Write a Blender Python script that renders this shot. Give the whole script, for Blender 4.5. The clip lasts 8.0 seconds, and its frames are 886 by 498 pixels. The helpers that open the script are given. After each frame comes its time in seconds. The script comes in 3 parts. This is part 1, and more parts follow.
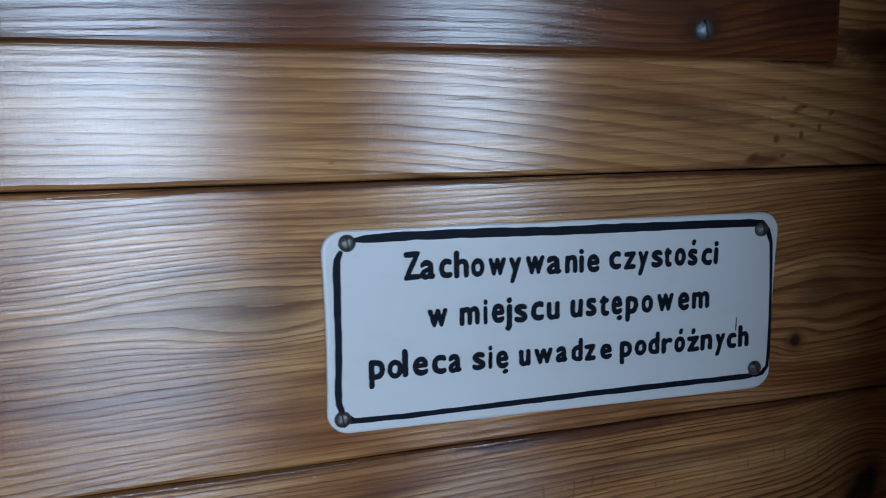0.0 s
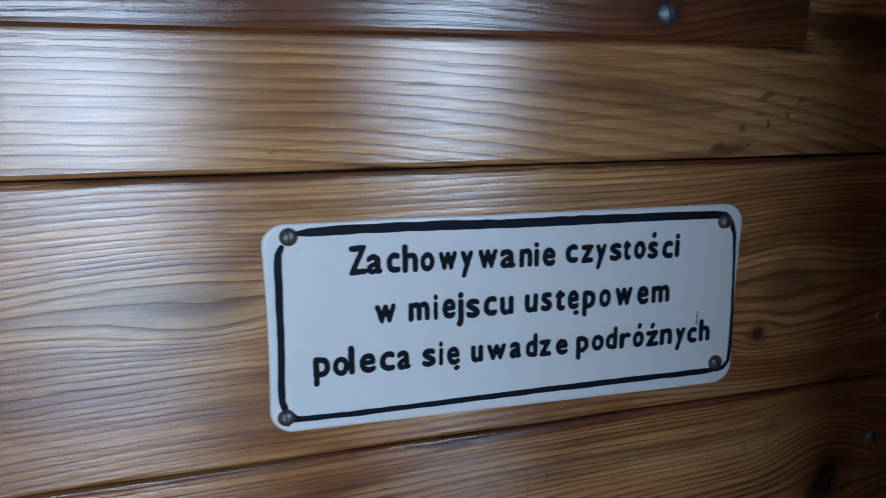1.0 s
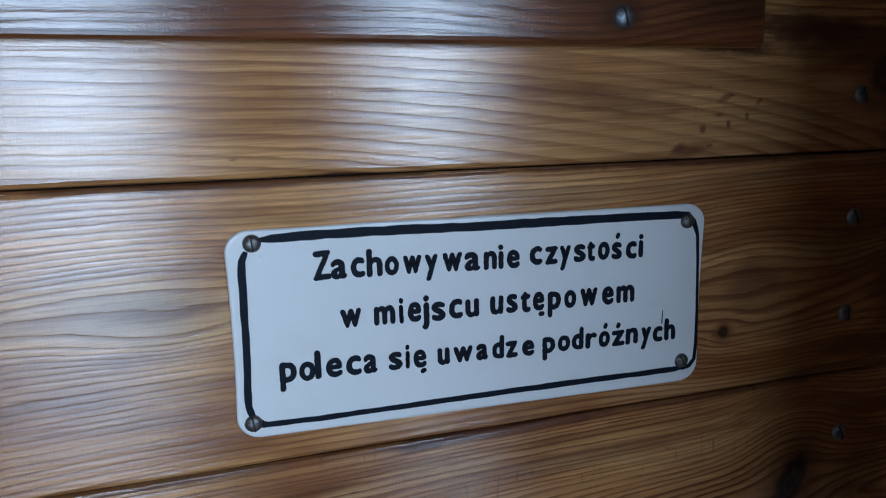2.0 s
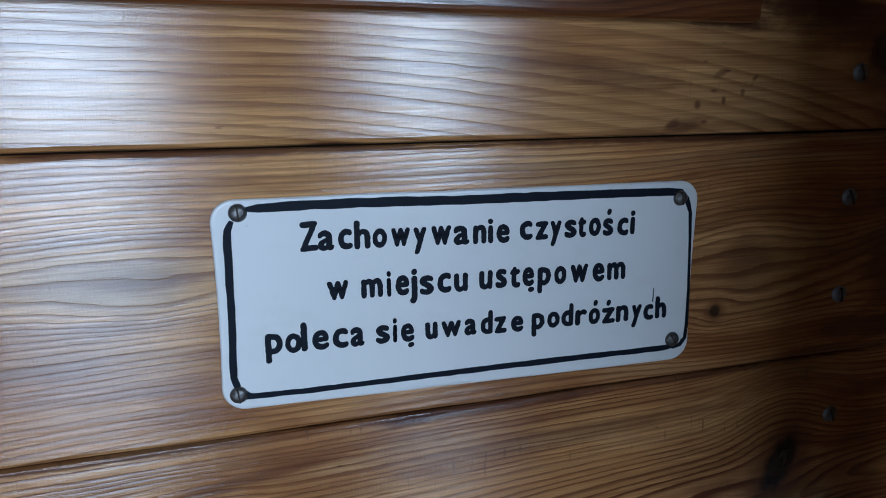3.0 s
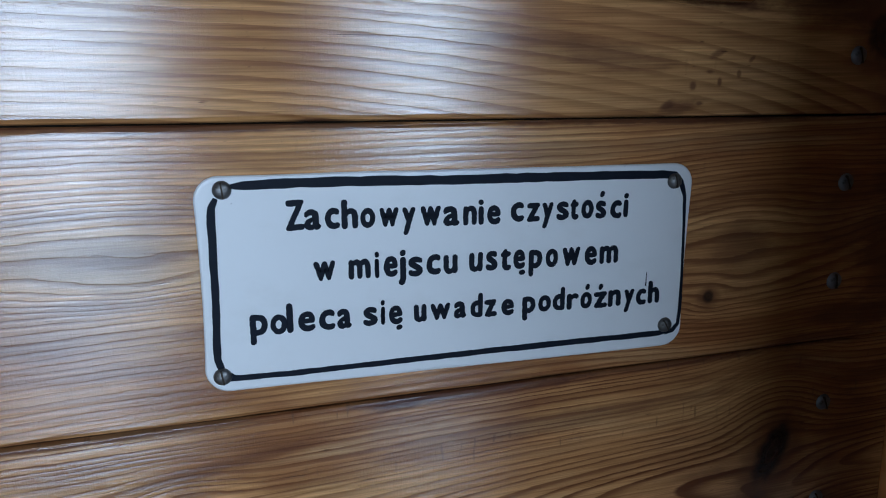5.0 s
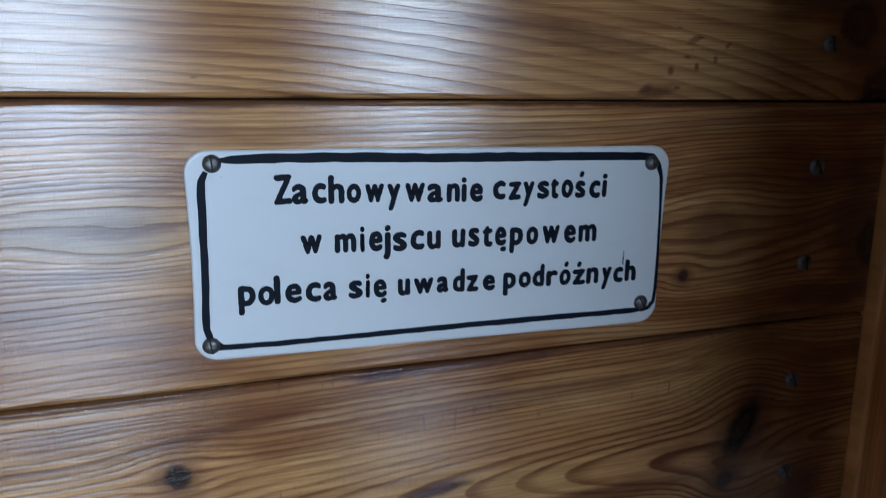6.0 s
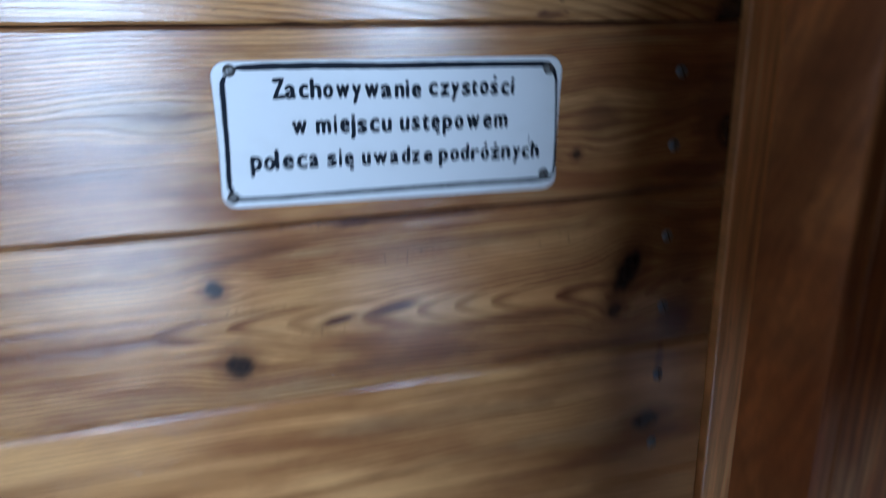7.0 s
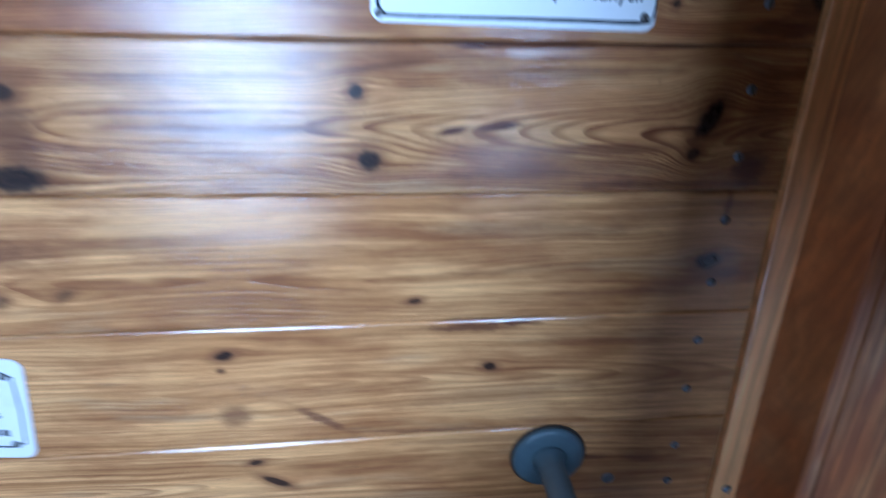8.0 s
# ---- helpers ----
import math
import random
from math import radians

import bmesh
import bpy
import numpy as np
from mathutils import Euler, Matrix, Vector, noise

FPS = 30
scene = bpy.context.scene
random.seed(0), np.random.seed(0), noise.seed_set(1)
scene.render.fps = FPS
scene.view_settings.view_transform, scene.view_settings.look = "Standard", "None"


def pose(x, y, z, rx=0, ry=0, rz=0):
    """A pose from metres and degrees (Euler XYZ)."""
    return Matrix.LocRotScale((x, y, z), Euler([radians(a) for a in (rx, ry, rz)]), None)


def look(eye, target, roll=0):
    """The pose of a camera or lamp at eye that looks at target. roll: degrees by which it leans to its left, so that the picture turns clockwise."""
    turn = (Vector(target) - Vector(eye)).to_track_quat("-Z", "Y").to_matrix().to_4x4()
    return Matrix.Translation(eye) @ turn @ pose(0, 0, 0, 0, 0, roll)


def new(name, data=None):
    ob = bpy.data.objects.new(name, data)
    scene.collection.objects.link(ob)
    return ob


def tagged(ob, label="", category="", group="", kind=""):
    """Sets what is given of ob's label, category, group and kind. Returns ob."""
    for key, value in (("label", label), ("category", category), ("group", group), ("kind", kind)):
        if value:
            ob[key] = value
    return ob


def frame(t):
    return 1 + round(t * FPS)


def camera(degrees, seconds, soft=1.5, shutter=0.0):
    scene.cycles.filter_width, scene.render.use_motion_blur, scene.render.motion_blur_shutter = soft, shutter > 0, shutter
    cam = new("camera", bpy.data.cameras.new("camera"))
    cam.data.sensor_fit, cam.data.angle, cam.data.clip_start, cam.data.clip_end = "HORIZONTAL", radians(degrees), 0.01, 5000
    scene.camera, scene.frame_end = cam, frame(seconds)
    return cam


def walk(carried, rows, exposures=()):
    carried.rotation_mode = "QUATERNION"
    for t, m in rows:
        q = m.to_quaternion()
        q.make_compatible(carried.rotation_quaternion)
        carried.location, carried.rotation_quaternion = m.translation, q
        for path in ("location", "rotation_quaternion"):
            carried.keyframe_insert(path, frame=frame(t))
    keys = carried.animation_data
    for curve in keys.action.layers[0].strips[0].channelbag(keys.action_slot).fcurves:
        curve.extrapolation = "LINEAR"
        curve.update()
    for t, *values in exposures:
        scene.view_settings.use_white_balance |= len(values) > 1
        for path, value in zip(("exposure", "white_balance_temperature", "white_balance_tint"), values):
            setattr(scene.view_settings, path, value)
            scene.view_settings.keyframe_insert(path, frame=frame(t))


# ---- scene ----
import functools

cam = camera(63.71, 8.0, soft=1.0, shutter=0.9)

PATH = [
    (0, (-0.12091, -0.26393, 1.57390), (0.3568, 1.6513, 1.2519), -1.88),
    (0.5, (-0.10818, -0.25963, 1.57989), (0.3460, 1.6572, 1.2342), -2.03),
    (0.7, (-0.10544, -0.25555, 1.58502), (0.3695, 1.6467, 1.1902), -1.80),
    (1, (-0.10202, -0.25592, 1.58122), (0.3924, 1.6376, 1.1689), -1.41),
    (1.5, (-0.09307, -0.25815, 1.58265), (0.4332, 1.6276, 1.1740), -2.01),
    (1.7, (-0.09429, -0.26067, 1.58294), (0.4282, 1.6275, 1.1805), -2.16),
    (2.8, (-0.08841, -0.26091, 1.57431), (0.4328, 1.6242, 1.1564), -1.76),
    (3, (-0.08860, -0.26051, 1.57534), (0.4294, 1.6211, 1.1383), -1.44),
    (3.5, (-0.08890, -0.25798, 1.57030), (0.4424, 1.6210, 1.1377), -1.14),
    (4, (-0.08862, -0.25796, 1.57353), (0.4296, 1.6246, 1.1406), -1.51),
    (4.5, (-0.08876, -0.25707, 1.56888), (0.4357, 1.6211, 1.1246), -1.01),
    (4.7, (-0.08744, -0.25671, 1.56991), (0.4400, 1.6191, 1.1190), -0.89),
    (5.8, (-0.08366, -0.26345, 1.56700), (0.4471, 1.6067, 1.0971), -1.10),
    (6, (-0.08652, -0.26690, 1.56642), (0.4732, 1.5910, 1.0817), -0.04),
    (6.2, (-0.08545, -0.27716, 1.57029), (0.4789, 1.5759, 1.0728), -0.21),
    (6.5, (-0.08801, -0.32084, 1.58129), (0.4610, 1.5232, 1.0352), -0.33),
    (6.8, (-0.09180, -0.35993, 1.57581), (0.4545, 1.4632, 0.9613), 1.13),
    (7, (-0.08435, -0.39609, 1.57296), (0.4018, 1.4185, 0.8867), -0.81),
    (7.2, (-0.07863, -0.44437, 1.56377), (0.2937, 1.4018, 0.8908), -1.06),
    (7.4, (-0.08431, -0.46239, 1.56913), (0.2496, 1.3278, 0.7422), -1.37),
    (7.5, (-0.09505, -0.47491, 1.57139), (0.1331, 1.3066, 0.6916), -1.35),
    (7.6, (-0.09253, -0.49330, 1.56201), (0.1237, 1.2961, 0.6952), -0.13),
    (7.8, (-0.10101, -0.50658, 1.55737), (0.0439, 1.2818, 0.6738), 1.02),
    (8, (-0.11089, -0.49523, 1.54397), (0.1119, 1.2707, 0.6320), 2.23),
]
walk(cam, [(t, look(eye, target, roll)) for t, eye, target, roll in PATH],
     exposures=[(0, -1.28, 6400, 10), (1.5, -1.2, 6400, 10), (3.0, -1.1, 6400, 10), (5.8, -1.12, 6400, 10), (6.5, -1.02, 6300, 10), (7.0, -0.66, 5850, 10), (7.5, 0.0, 5450, 10), (8.0, 0.02, 5050, 10)])

# ---- light ----
world = bpy.data.worlds.new("sky")
scene.world = world
world.use_nodes = True
sky = world.node_tree.nodes.new("ShaderNodeTexSky")
sky.sky_type, sky.sun_disc = "NISHITA", False
sky.sun_elevation, sky.sun_rotation = radians(35), radians(200)
sky_back = world.node_tree.nodes["Background"]
sky_back.inputs["Strength"].default_value = 0.1
world.node_tree.links.new(sky.outputs[0], sky_back.inputs["Color"])

sun = new("sun", bpy.data.lights.new("sun", "SUN"))
sun.data.energy, sun.data.angle, sun.data.color = 0.8, radians(12), (1, 0.96, 0.9)
sun.matrix_world = look((0.5, 3, 4), (0, 0, 0))

BACK = -1.3                         # the window wall behind the camera
# The third, low opening is added to light the jamb and one plank's gloss.
WINDOWS = [(-0.60, -0.195, 0.85, 1.95), (0.08, 0.58, 1.4, 1.95), (0.08, 0.5, 0.4, 0.88)]   # x from, x to, sill, head
HORIZON = 1.5


def window_lamp(x0, x1, z0, z1, watts):
    """Daylight in a window's opening; the third opening is added only for its light."""
    lamp = new("window_light", bpy.data.lights.new("window_light", "AREA"))
    lamp.data.shape, lamp.data.size, lamp.data.size_y = "RECTANGLE", x1 - x0, z1 - z0
    lamp.data.energy, lamp.data.color = watts * (x1 - x0) * (z1 - z0), (0.55, 0.765, 1.05)
    lamp.matrix_world = look(((x0 + x1) / 2, BACK - 0.01, (z0 + z1) / 2), ((x0 + x1) / 2, 0, (z0 + z1) / 2))


for (x0, x1, sill, head), low in zip(WINDOWS, (44, 46, 30)):
    if head > HORIZON:
        window_lamp(x0, x1, HORIZON, head, 106)
    window_lamp(x0, x1, sill, min(head, HORIZON), low)


# ---- materials ----
class Net:
    """A node tree with short words for its arithmetic."""

    def __init__(self, name):
        self.mat = bpy.data.materials.new(name)
        self.mat.use_nodes = True
        self.tree = self.mat.node_tree
        self.bsdf = self.tree.nodes["Principled BSDF"]
        co = self.tree.nodes.new("ShaderNodeTexCoord")
        self.place = co.outputs["Object"]
        split = self.tree.nodes.new("ShaderNodeSeparateXYZ")
        self.tree.links.new(self.place, split.inputs[0])
        self.x, self.y, self.z = split.outputs

    def put(self, socket, value):
        if isinstance(value, bpy.types.NodeSocket):
            self.tree.links.new(value, socket)
        else:
            socket.default_value = value

    def m(self, op, a, b=0.0, c=0.0):
        node = self.tree.nodes.new("ShaderNodeMath")
        node.operation = op
        for socket, value in zip(node.inputs, (a, b, c)):
            self.put(socket, value)
        return node.outputs[0]

    def add(self, a, b):
        return self.m("ADD", a, b)

    def sub(self, a, b):
        return self.m("SUBTRACT", a, b)

    def mul(self, a, b):
        return self.m("MULTIPLY", a, b)

    def step(self, v, lo, hi, to0=0.0, to1=1.0):
        node = self.tree.nodes.new("ShaderNodeMapRange")
        node.interpolation_type = "SMOOTHSTEP"
        for socket, value in zip(node.inputs, (v, lo, hi, to0, to1)):
            self.put(socket, value)
        return node.outputs[0]

    def vec(self, x, y, z):
        node = self.tree.nodes.new("ShaderNodeCombineXYZ")
        for socket, value in zip(node.inputs, (x, y, z)):
            self.put(socket, value)
        return node.outputs[0]

    def noise(self, sx, sy, sz, shift=0.0, detail=2.0, rough=0.5, x=None, z=None):
        """Noise with its own scale per metre along x, y and z."""
        where = self.vec(self.mul(self.x if x is None else x, sx), self.mul(self.y, sy), self.mul(self.z if z is None else z, sz))
        node = self.tree.nodes.new("ShaderNodeTexNoise")
        node.noise_dimensions = "4D"
        self.put(node.inputs["Vector"], where)
        node.inputs["W"].default_value = shift
        node.inputs["Scale"].default_value = 1
        node.inputs["Detail"].default_value = detail
        node.inputs["Roughness"].default_value = rough
        return node.outputs["Fac"]

    def mix(self, fac, a, b, kind="MIX"):
        node = self.tree.nodes.new("ShaderNodeMix")
        node.data_type, node.blend_type = "RGBA", kind
        self.put(node.inputs[0], fac)
        for socket, value in ((node.inputs[6], a), (node.inputs[7], b)):
            self.put(socket, value if isinstance(value, bpy.types.NodeSocket) else (*value, 1))
        return node.outputs[2]

    def bump(self, height, strength, distance, normal=None):
        node = self.tree.nodes.new("ShaderNodeBump")
        node.inputs["Strength"].default_value = strength
        node.inputs["Distance"].default_value = distance
        self.put(node.inputs["Height"], height)
        if normal is not None:
            self.put(node.inputs["Normal"], normal)
        return node.outputs[0]

    def done(self, color, rough, normal=None, metal=0.0, specular=0.5):
        self.put(self.bsdf.inputs["Base Color"], color if isinstance(color, bpy.types.NodeSocket) else (*color, 1))
        self.put(self.bsdf.inputs["Roughness"], rough)
        self.put(self.bsdf.inputs["Metallic"], metal)
        self.put(self.bsdf.inputs["Specular IOR Level"], specular)
        if normal is not None:
            self.put(self.bsdf.inputs["Normal"], normal)
        return self.mat


PALE, HONEY, LATE, RUST, KNOT = (0.63, 0.33, 0.128), (0.44, 0.145, 0.042), (0.135, 0.036, 0.011), (0.2, 0.055, 0.016), (0.012, 0.007, 0.006)


def varnished_plank(name, shift, pith, depth, lean, ring, knots=(), marks=(), late=0.8, tint=0.5, wave=0.006, gloss=0.160, upright=False, deepest=9.0, fade=0.55, patchy=0.62, shade=1.0, swirls=(), squash=1.0, sawn=0.15):
    """Pine under old varnish. The year rings are those of a log whose pith runs at the height `pith`, `depth` behind
    the face at x = 0, drawing away by `lean` per metre. knots: x, z, half width, half height, turn in degrees,
    darkness.
    marks: x, z, half width, half height, turn, darkness of reddish marks: stains, joints, and shade painted at the
    right ends."""
    n = Net(name)
    u, v = (n.z, n.x) if upright else (n.x, n.z)
    # knots push the grain aside
    masks, halos, v2 = [], [], v
    ragged = n.mul(n.sub(n.noise(160, 1, 160, shift + 3, 3, 0.5, u, v), 0.5), 0.7)
    torn = n.mul(n.sub(n.noise(60, 1, 190, shift + 60, 4, 0.65, u, v), 0.5), 1.5)
    for x, z, rx, rz, turn, dark in knots:
        c, s = math.cos(radians(turn)), math.sin(radians(turn))
        dx, dz = n.sub(u, x), n.sub(v, z)
        a = n.m("DIVIDE", n.add(n.mul(dx, c), n.mul(dz, s)), rx)
        b = n.m("DIVIDE", n.sub(n.mul(dz, c), n.mul(dx, s)), rz)
        d = n.m("SQRT", n.add(n.mul(a, a), n.mul(b, b)))
        d = n.add(d, ragged)
        masks.append((n.mul(n.step(d, 1.22, 0.6), dark), n.mul(n.step(n.m("FRACT", n.mul(d, 2.6)), 0.3, 0.9), 0.35)))
        halos.append(n.mul(n.step(d, 2.5, 0.9), min(0.8, dark + 0.1)))
        a2, b2 = n.m("DIVIDE", dx, rx * 3.6), n.m("DIVIDE", dz, rz * 2.3)
        near = n.m("EXPONENT", n.mul(n.add(n.mul(a2, a2), n.mul(b2, b2)), -1.0))
        v2 = n.sub(v2, n.mul(n.mul(dz, near), 0.72))
    # year rings
    slow = n.noise(2.6, 1, 9, shift, 2, 0.5, u, v)
    mid = n.noise(14, 1, 45, shift + 7, 2, 0.5, u, v)
    v3 = n.add(v2, n.add(n.mul(n.sub(slow, 0.5), wave * 3.2), n.mul(n.sub(mid, 0.5), wave * 0.5)))
    v3 = n.add(v3, n.mul(n.sub(n.noise(55, 1, 380, shift + 9, 3, 0.6, u, v), 0.5), 0.0016))
    h = n.add(n.add(depth, n.mul(u, lean)), n.mul(n.sub(n.noise(3.5, 1, 2, shift + 11, 1, 0.5, u, v), 0.5), 0.03))
    h = n.m("MINIMUM", h, deepest)
    dv = n.mul(n.sub(v3, pith), squash)
    r = n.m("SQRT", n.add(n.mul(dv, dv), n.mul(h, h)))
    for x, z, rx, rz, rise in swirls:
        a, b = n.m("DIVIDE", n.sub(u, x), rx), n.m("DIVIDE", n.sub(v3, z), rz)
        r = n.add(r, n.mul(n.m("EXPONENT", n.mul(n.add(n.mul(a, a), n.mul(b, b)), -1.0)), rise))
    band = n.m("DIVIDE", r, ring)
    band = n.add(band, n.mul(n.noise(0.4, 1, 0.4, shift + 2, 1, 0.5, r, n.mul(r, 130)), 3.0))
    saw = n.m("FRACT", band)
    line = n.mul(n.step(saw, 0.42, 0.86), n.step(saw, 1.0, 0.93))
    line = n.mul(line, n.add(0.6, n.mul(n.noise(5, 1, 60, shift + 5, 2, 0.5, u, v), 0.95)))
    line = n.mul(line, n.step(n.noise(6, 1, 22, shift + 15, 3, 0.6, u, v3), 0.34, 0.6, fade, 1.0))
    # colour
    blotch = n.step(n.noise(5, 1, 16, shift + 20, 3, 0.55, u, v), 0.36, 0.66)
    base = n.mix(n.add(n.mul(blotch, 0.75), tint - 0.4), PALE, HONEY)
    redder = n.mul(n.step(n.noise(7, 1, 26, shift + 31, 4, 0.6, u, v3), 0.44, 0.66), patchy)
    base = n.mix(redder, base, RUST)
    base = n.mix(1.0, base, n.mix(n.step(n.noise(3.2, 1, 11, shift + 33, 3, 0.6, u, v), 0.32, 0.68), (0.8, 0.7, 0.63), (1.16, 1.17, 1.18)), "MULTIPLY")
    streak = n.noise(2.2, 1, 150, shift + 36, 4, 0.62, u, v3)
    base = n.mix(1.0, base, n.mix(n.step(streak, 0.3, 0.72), (0.62, 0.55, 0.5), (1.18, 1.2, 1.2)), "MULTIPLY")
    cloud = n.step(n.noise(9, 1, 70, shift + 38, 4, 0.65, u, v3), 0.5, 0.68)
    base = n.mix(n.mul(cloud, patchy * 0.75), base, (0.2, 0.072, 0.026))
    pale = n.step(n.noise(5, 1, 34, shift + 39, 3, 0.6, u, v3), 0.54, 0.7)
    base = n.mix(n.mul(pale, patchy * 0.7), base, (0.5, 0.32, 0.16))
    fibre = n.noise(22, 1, 1300, shift + 40, 4, 0.65, u, v)
    base = n.mix(1.0, base, n.mix(n.step(fibre, 0.25, 0.75), (0.68, 0.65, 0.62), (1.24, 1.25, 1.26)), "MULTIPLY")
    color = n.mix(n.m("MINIMUM", n.mul(line, late * 1.3), 0.97), base, LATE)
    fleck = n.step(n.noise(90, 1, 520, shift + 50, 2, 0.5, u, v), 0.69, 0.77)
    color = n.mix(n.mul(fleck, 0.75), color, (0.09, 0.035, 0.015))
    # open pores, hairline checks along the grain, and the saw's short marks across it
    pore = n.step(n.noise(330, 1, 1500, shift + 52, 2, 0.5, u, v), 0.66, 0.74)
    color = n.mix(n.mul(pore, 0.45), color, (0.12, 0.05, 0.02))
    check = n.mul(n.step(n.noise(11, 1, 620, shift + 54, 2, 0.55, u, v3), 0.67, 0.72), n.step(n.noise(30, 1, 90, shift + 55, 2, 0.5, u, v), 0.45, 0.6))
    color = n.mix(n.mul(check, 0.7), color, (0.07, 0.028, 0.014))
    saw_row = n.step(n.noise(3, 1, 75, shift + 56, 1, 0.5, u, v), 0.5, 0.6)
    saw_tick = n.step(n.noise(430, 1, 70, shift + 57, 1, 0.5, u, v), 0.63, 0.7)
    color = n.mix(n.mul(n.mul(saw_row, saw_tick), sawn * 0.9), color, (0.16, 0.075, 0.035))
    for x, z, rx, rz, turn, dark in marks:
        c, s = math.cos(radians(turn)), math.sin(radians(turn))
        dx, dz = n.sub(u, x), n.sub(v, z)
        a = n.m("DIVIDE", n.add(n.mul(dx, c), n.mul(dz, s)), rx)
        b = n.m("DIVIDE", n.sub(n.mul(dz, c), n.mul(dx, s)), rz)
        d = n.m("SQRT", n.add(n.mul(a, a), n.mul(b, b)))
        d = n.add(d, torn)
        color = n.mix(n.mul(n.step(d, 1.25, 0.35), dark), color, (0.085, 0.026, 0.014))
    for halo in halos:
        color = n.mix(n.mul(halo, 0.8), color, (0.15, 0.055, 0.022))
    for mask, rings in masks:
        color = n.mix(mask, color, n.mix(rings, KNOT, (0.055, 0.024, 0.014)))
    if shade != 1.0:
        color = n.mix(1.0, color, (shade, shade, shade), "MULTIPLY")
    # varnish: brush ripple, sunken late wood, short scratches across the grain
    ripple = n.noise(30, 1, 420, shift + 70, 3, 0.6, u, v)
    orange = n.noise(1100, 1, 1900, shift + 75, 3, 0.65, u, v)
    scratch = n.step(n.noise(1100, 1, 130, shift + 80, 2, 0.6, u, v), 0.55, 0.8)
    ticks = n.noise(900, 1, 60, shift + 83, 2, 0.6, u, v)
    height = n.add(n.add(n.add(n.mul(ticks, 0.04 + 0.14 * sawn), n.mul(ripple, 0.42)), n.mul(orange, 0.16)), n.sub(n.sub(n.mul(scratch, -0.03), n.mul(line, 0.2)), n.add(n.mul(pore, 0.1), n.mul(check, 0.3))))
    normal = n.bump(height, 0.36, 0.0011)
    rough = n.add(gloss - 0.03, n.mul(n.sub(n.noise(12, 1, 60, shift + 90, 3, 0.6, u, v), 0.5), 0.16))
    n.put(n.bsdf.inputs["Coat Weight"], n.sub(1.0, n.mul(line, 0.18)))
    n.bsdf.inputs["Coat IOR"].default_value = 1.69
    n.put(n.bsdf.inputs["Coat Roughness"], rough)
    n.put(n.bsdf.inputs["Coat Normal"], normal)
    return n.done(color, 0.5, normal, 0, 0.12)


def enamel():
    n = Net("white_enamel")
    stain = n.step(n.noise(28, 28, 40, 2, 4, 0.6), 0.52, 0.8)
    color = n.mix(n.mul(stain, 0.35), (0.75, 0.735, 0.72), (0.58, 0.55, 0.5))
    speck = n.step(n.noise(330, 330, 330, 5, 2), 0.74, 0.8)
    color = n.mix(n.mul(speck, 0.5), color, (0.25, 0.24, 0.22))
    return n.done(color, n.add(0.3, n.mul(stain, 0.15)), n.bump(n.noise(120, 120, 120, 9, 3), 0.12, 0.0006), 0, 0.45)


def paint(name, color, rough, grain=60, change=0.18, bump=0.1):
    n = Net(name)
    f = n.noise(grain, grain, grain, 4, 4, 0.6)
    c = n.mix(f, tuple(k * (1 - change) for k in color), tuple(k * (1 + change) for k in color))
    return n.done(c, n.add(rough - 0.05, n.mul(f, 0.1)), n.bump(f, bump, 0.001))


def steel(name, color, rough, dirt):
    n = Net(name)
    f = n.noise(420, 420, 420, 3, 3, 0.6)
    grime = n.step(f, 0.5, 0.75)
    c = n.mix(n.mul(grime, dirt), color, (0.05, 0.035, 0.025))
    return n.done(c, n.add(rough, n.mul(grime, 0.25)), n.bump(f, 0.2, 0.0003), 0.9)


ENAMEL = enamel()
BLACK = paint("black_enamel_paint", (0.006, 0.009, 0.016), 0.55, 300, 0.4)
BLACK.node_tree.nodes["Principled BSDF"].inputs["Specular IOR Level"].default_value = 0.12
NAIL = steel("dull_screw_steel", (0.24, 0.26, 0.285), 0.45, 0.6)
RUSTY = steel("tarnished_screw", (0.17, 0.165, 0.16), 0.42, 0.7)
GREY = paint("grey_handle_paint", (0.08, 0.115, 0.13), 0.36, 90, 0.25)
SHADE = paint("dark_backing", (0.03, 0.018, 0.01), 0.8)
CREAM = paint("brown_wall_paint", (0.09, 0.065, 0.045), 0.5, 8, 0.1)
CEIL = paint("grey_ceiling_paint", (0.14, 0.13, 0.12), 0.6, 8, 0.06)
PALE_WALL = paint("dull_grey_paint", (0.34, 0.31, 0.26), 0.5, 8, 0.08)
LINO = paint("brown_linoleum", (0.12, 0.09, 0.07), 0.5, 30, 0.3)
OUTSIDE = paint("gravel", (0.3, 0.29, 0.27), 0.9, 12, 0.3)
STOP = varnished_plank("varnished_door_stop", 301, 0.35, 0.12, 0.0, 0.006, late=0.1, tint=-0.1, upright=True, gloss=0.34, patchy=0.05, shade=1.85)
JAMB = varnished_plank("dark_varnished_jamb", 333, 0.05, 0.1, 0.02, 0.007, late=0.35, tint=0.7, shade=1.6, upright=True, gloss=0.38)
RAILWOOD = varnished_plank("varnished_rail_wood", 371, 1.4, 0.02, 0.01, 0.004, late=0.6, tint=0.9, gloss=0.17, shade=0.5, knots=[(0.04, 1.632, 0.014, 0.012, 10, 0.6)], marks=[(0.05, 1.612, 0.012, 0.008, 0, 0.7), (0.1, 1.618, 0.03, 0.012, 0, 0.6)])
PANEL = varnished_plank("varnished_side_panel", 392, 0.9, 0.2, 0.02, 0.007, late=0.6, tint=0.9, shade=0.4)


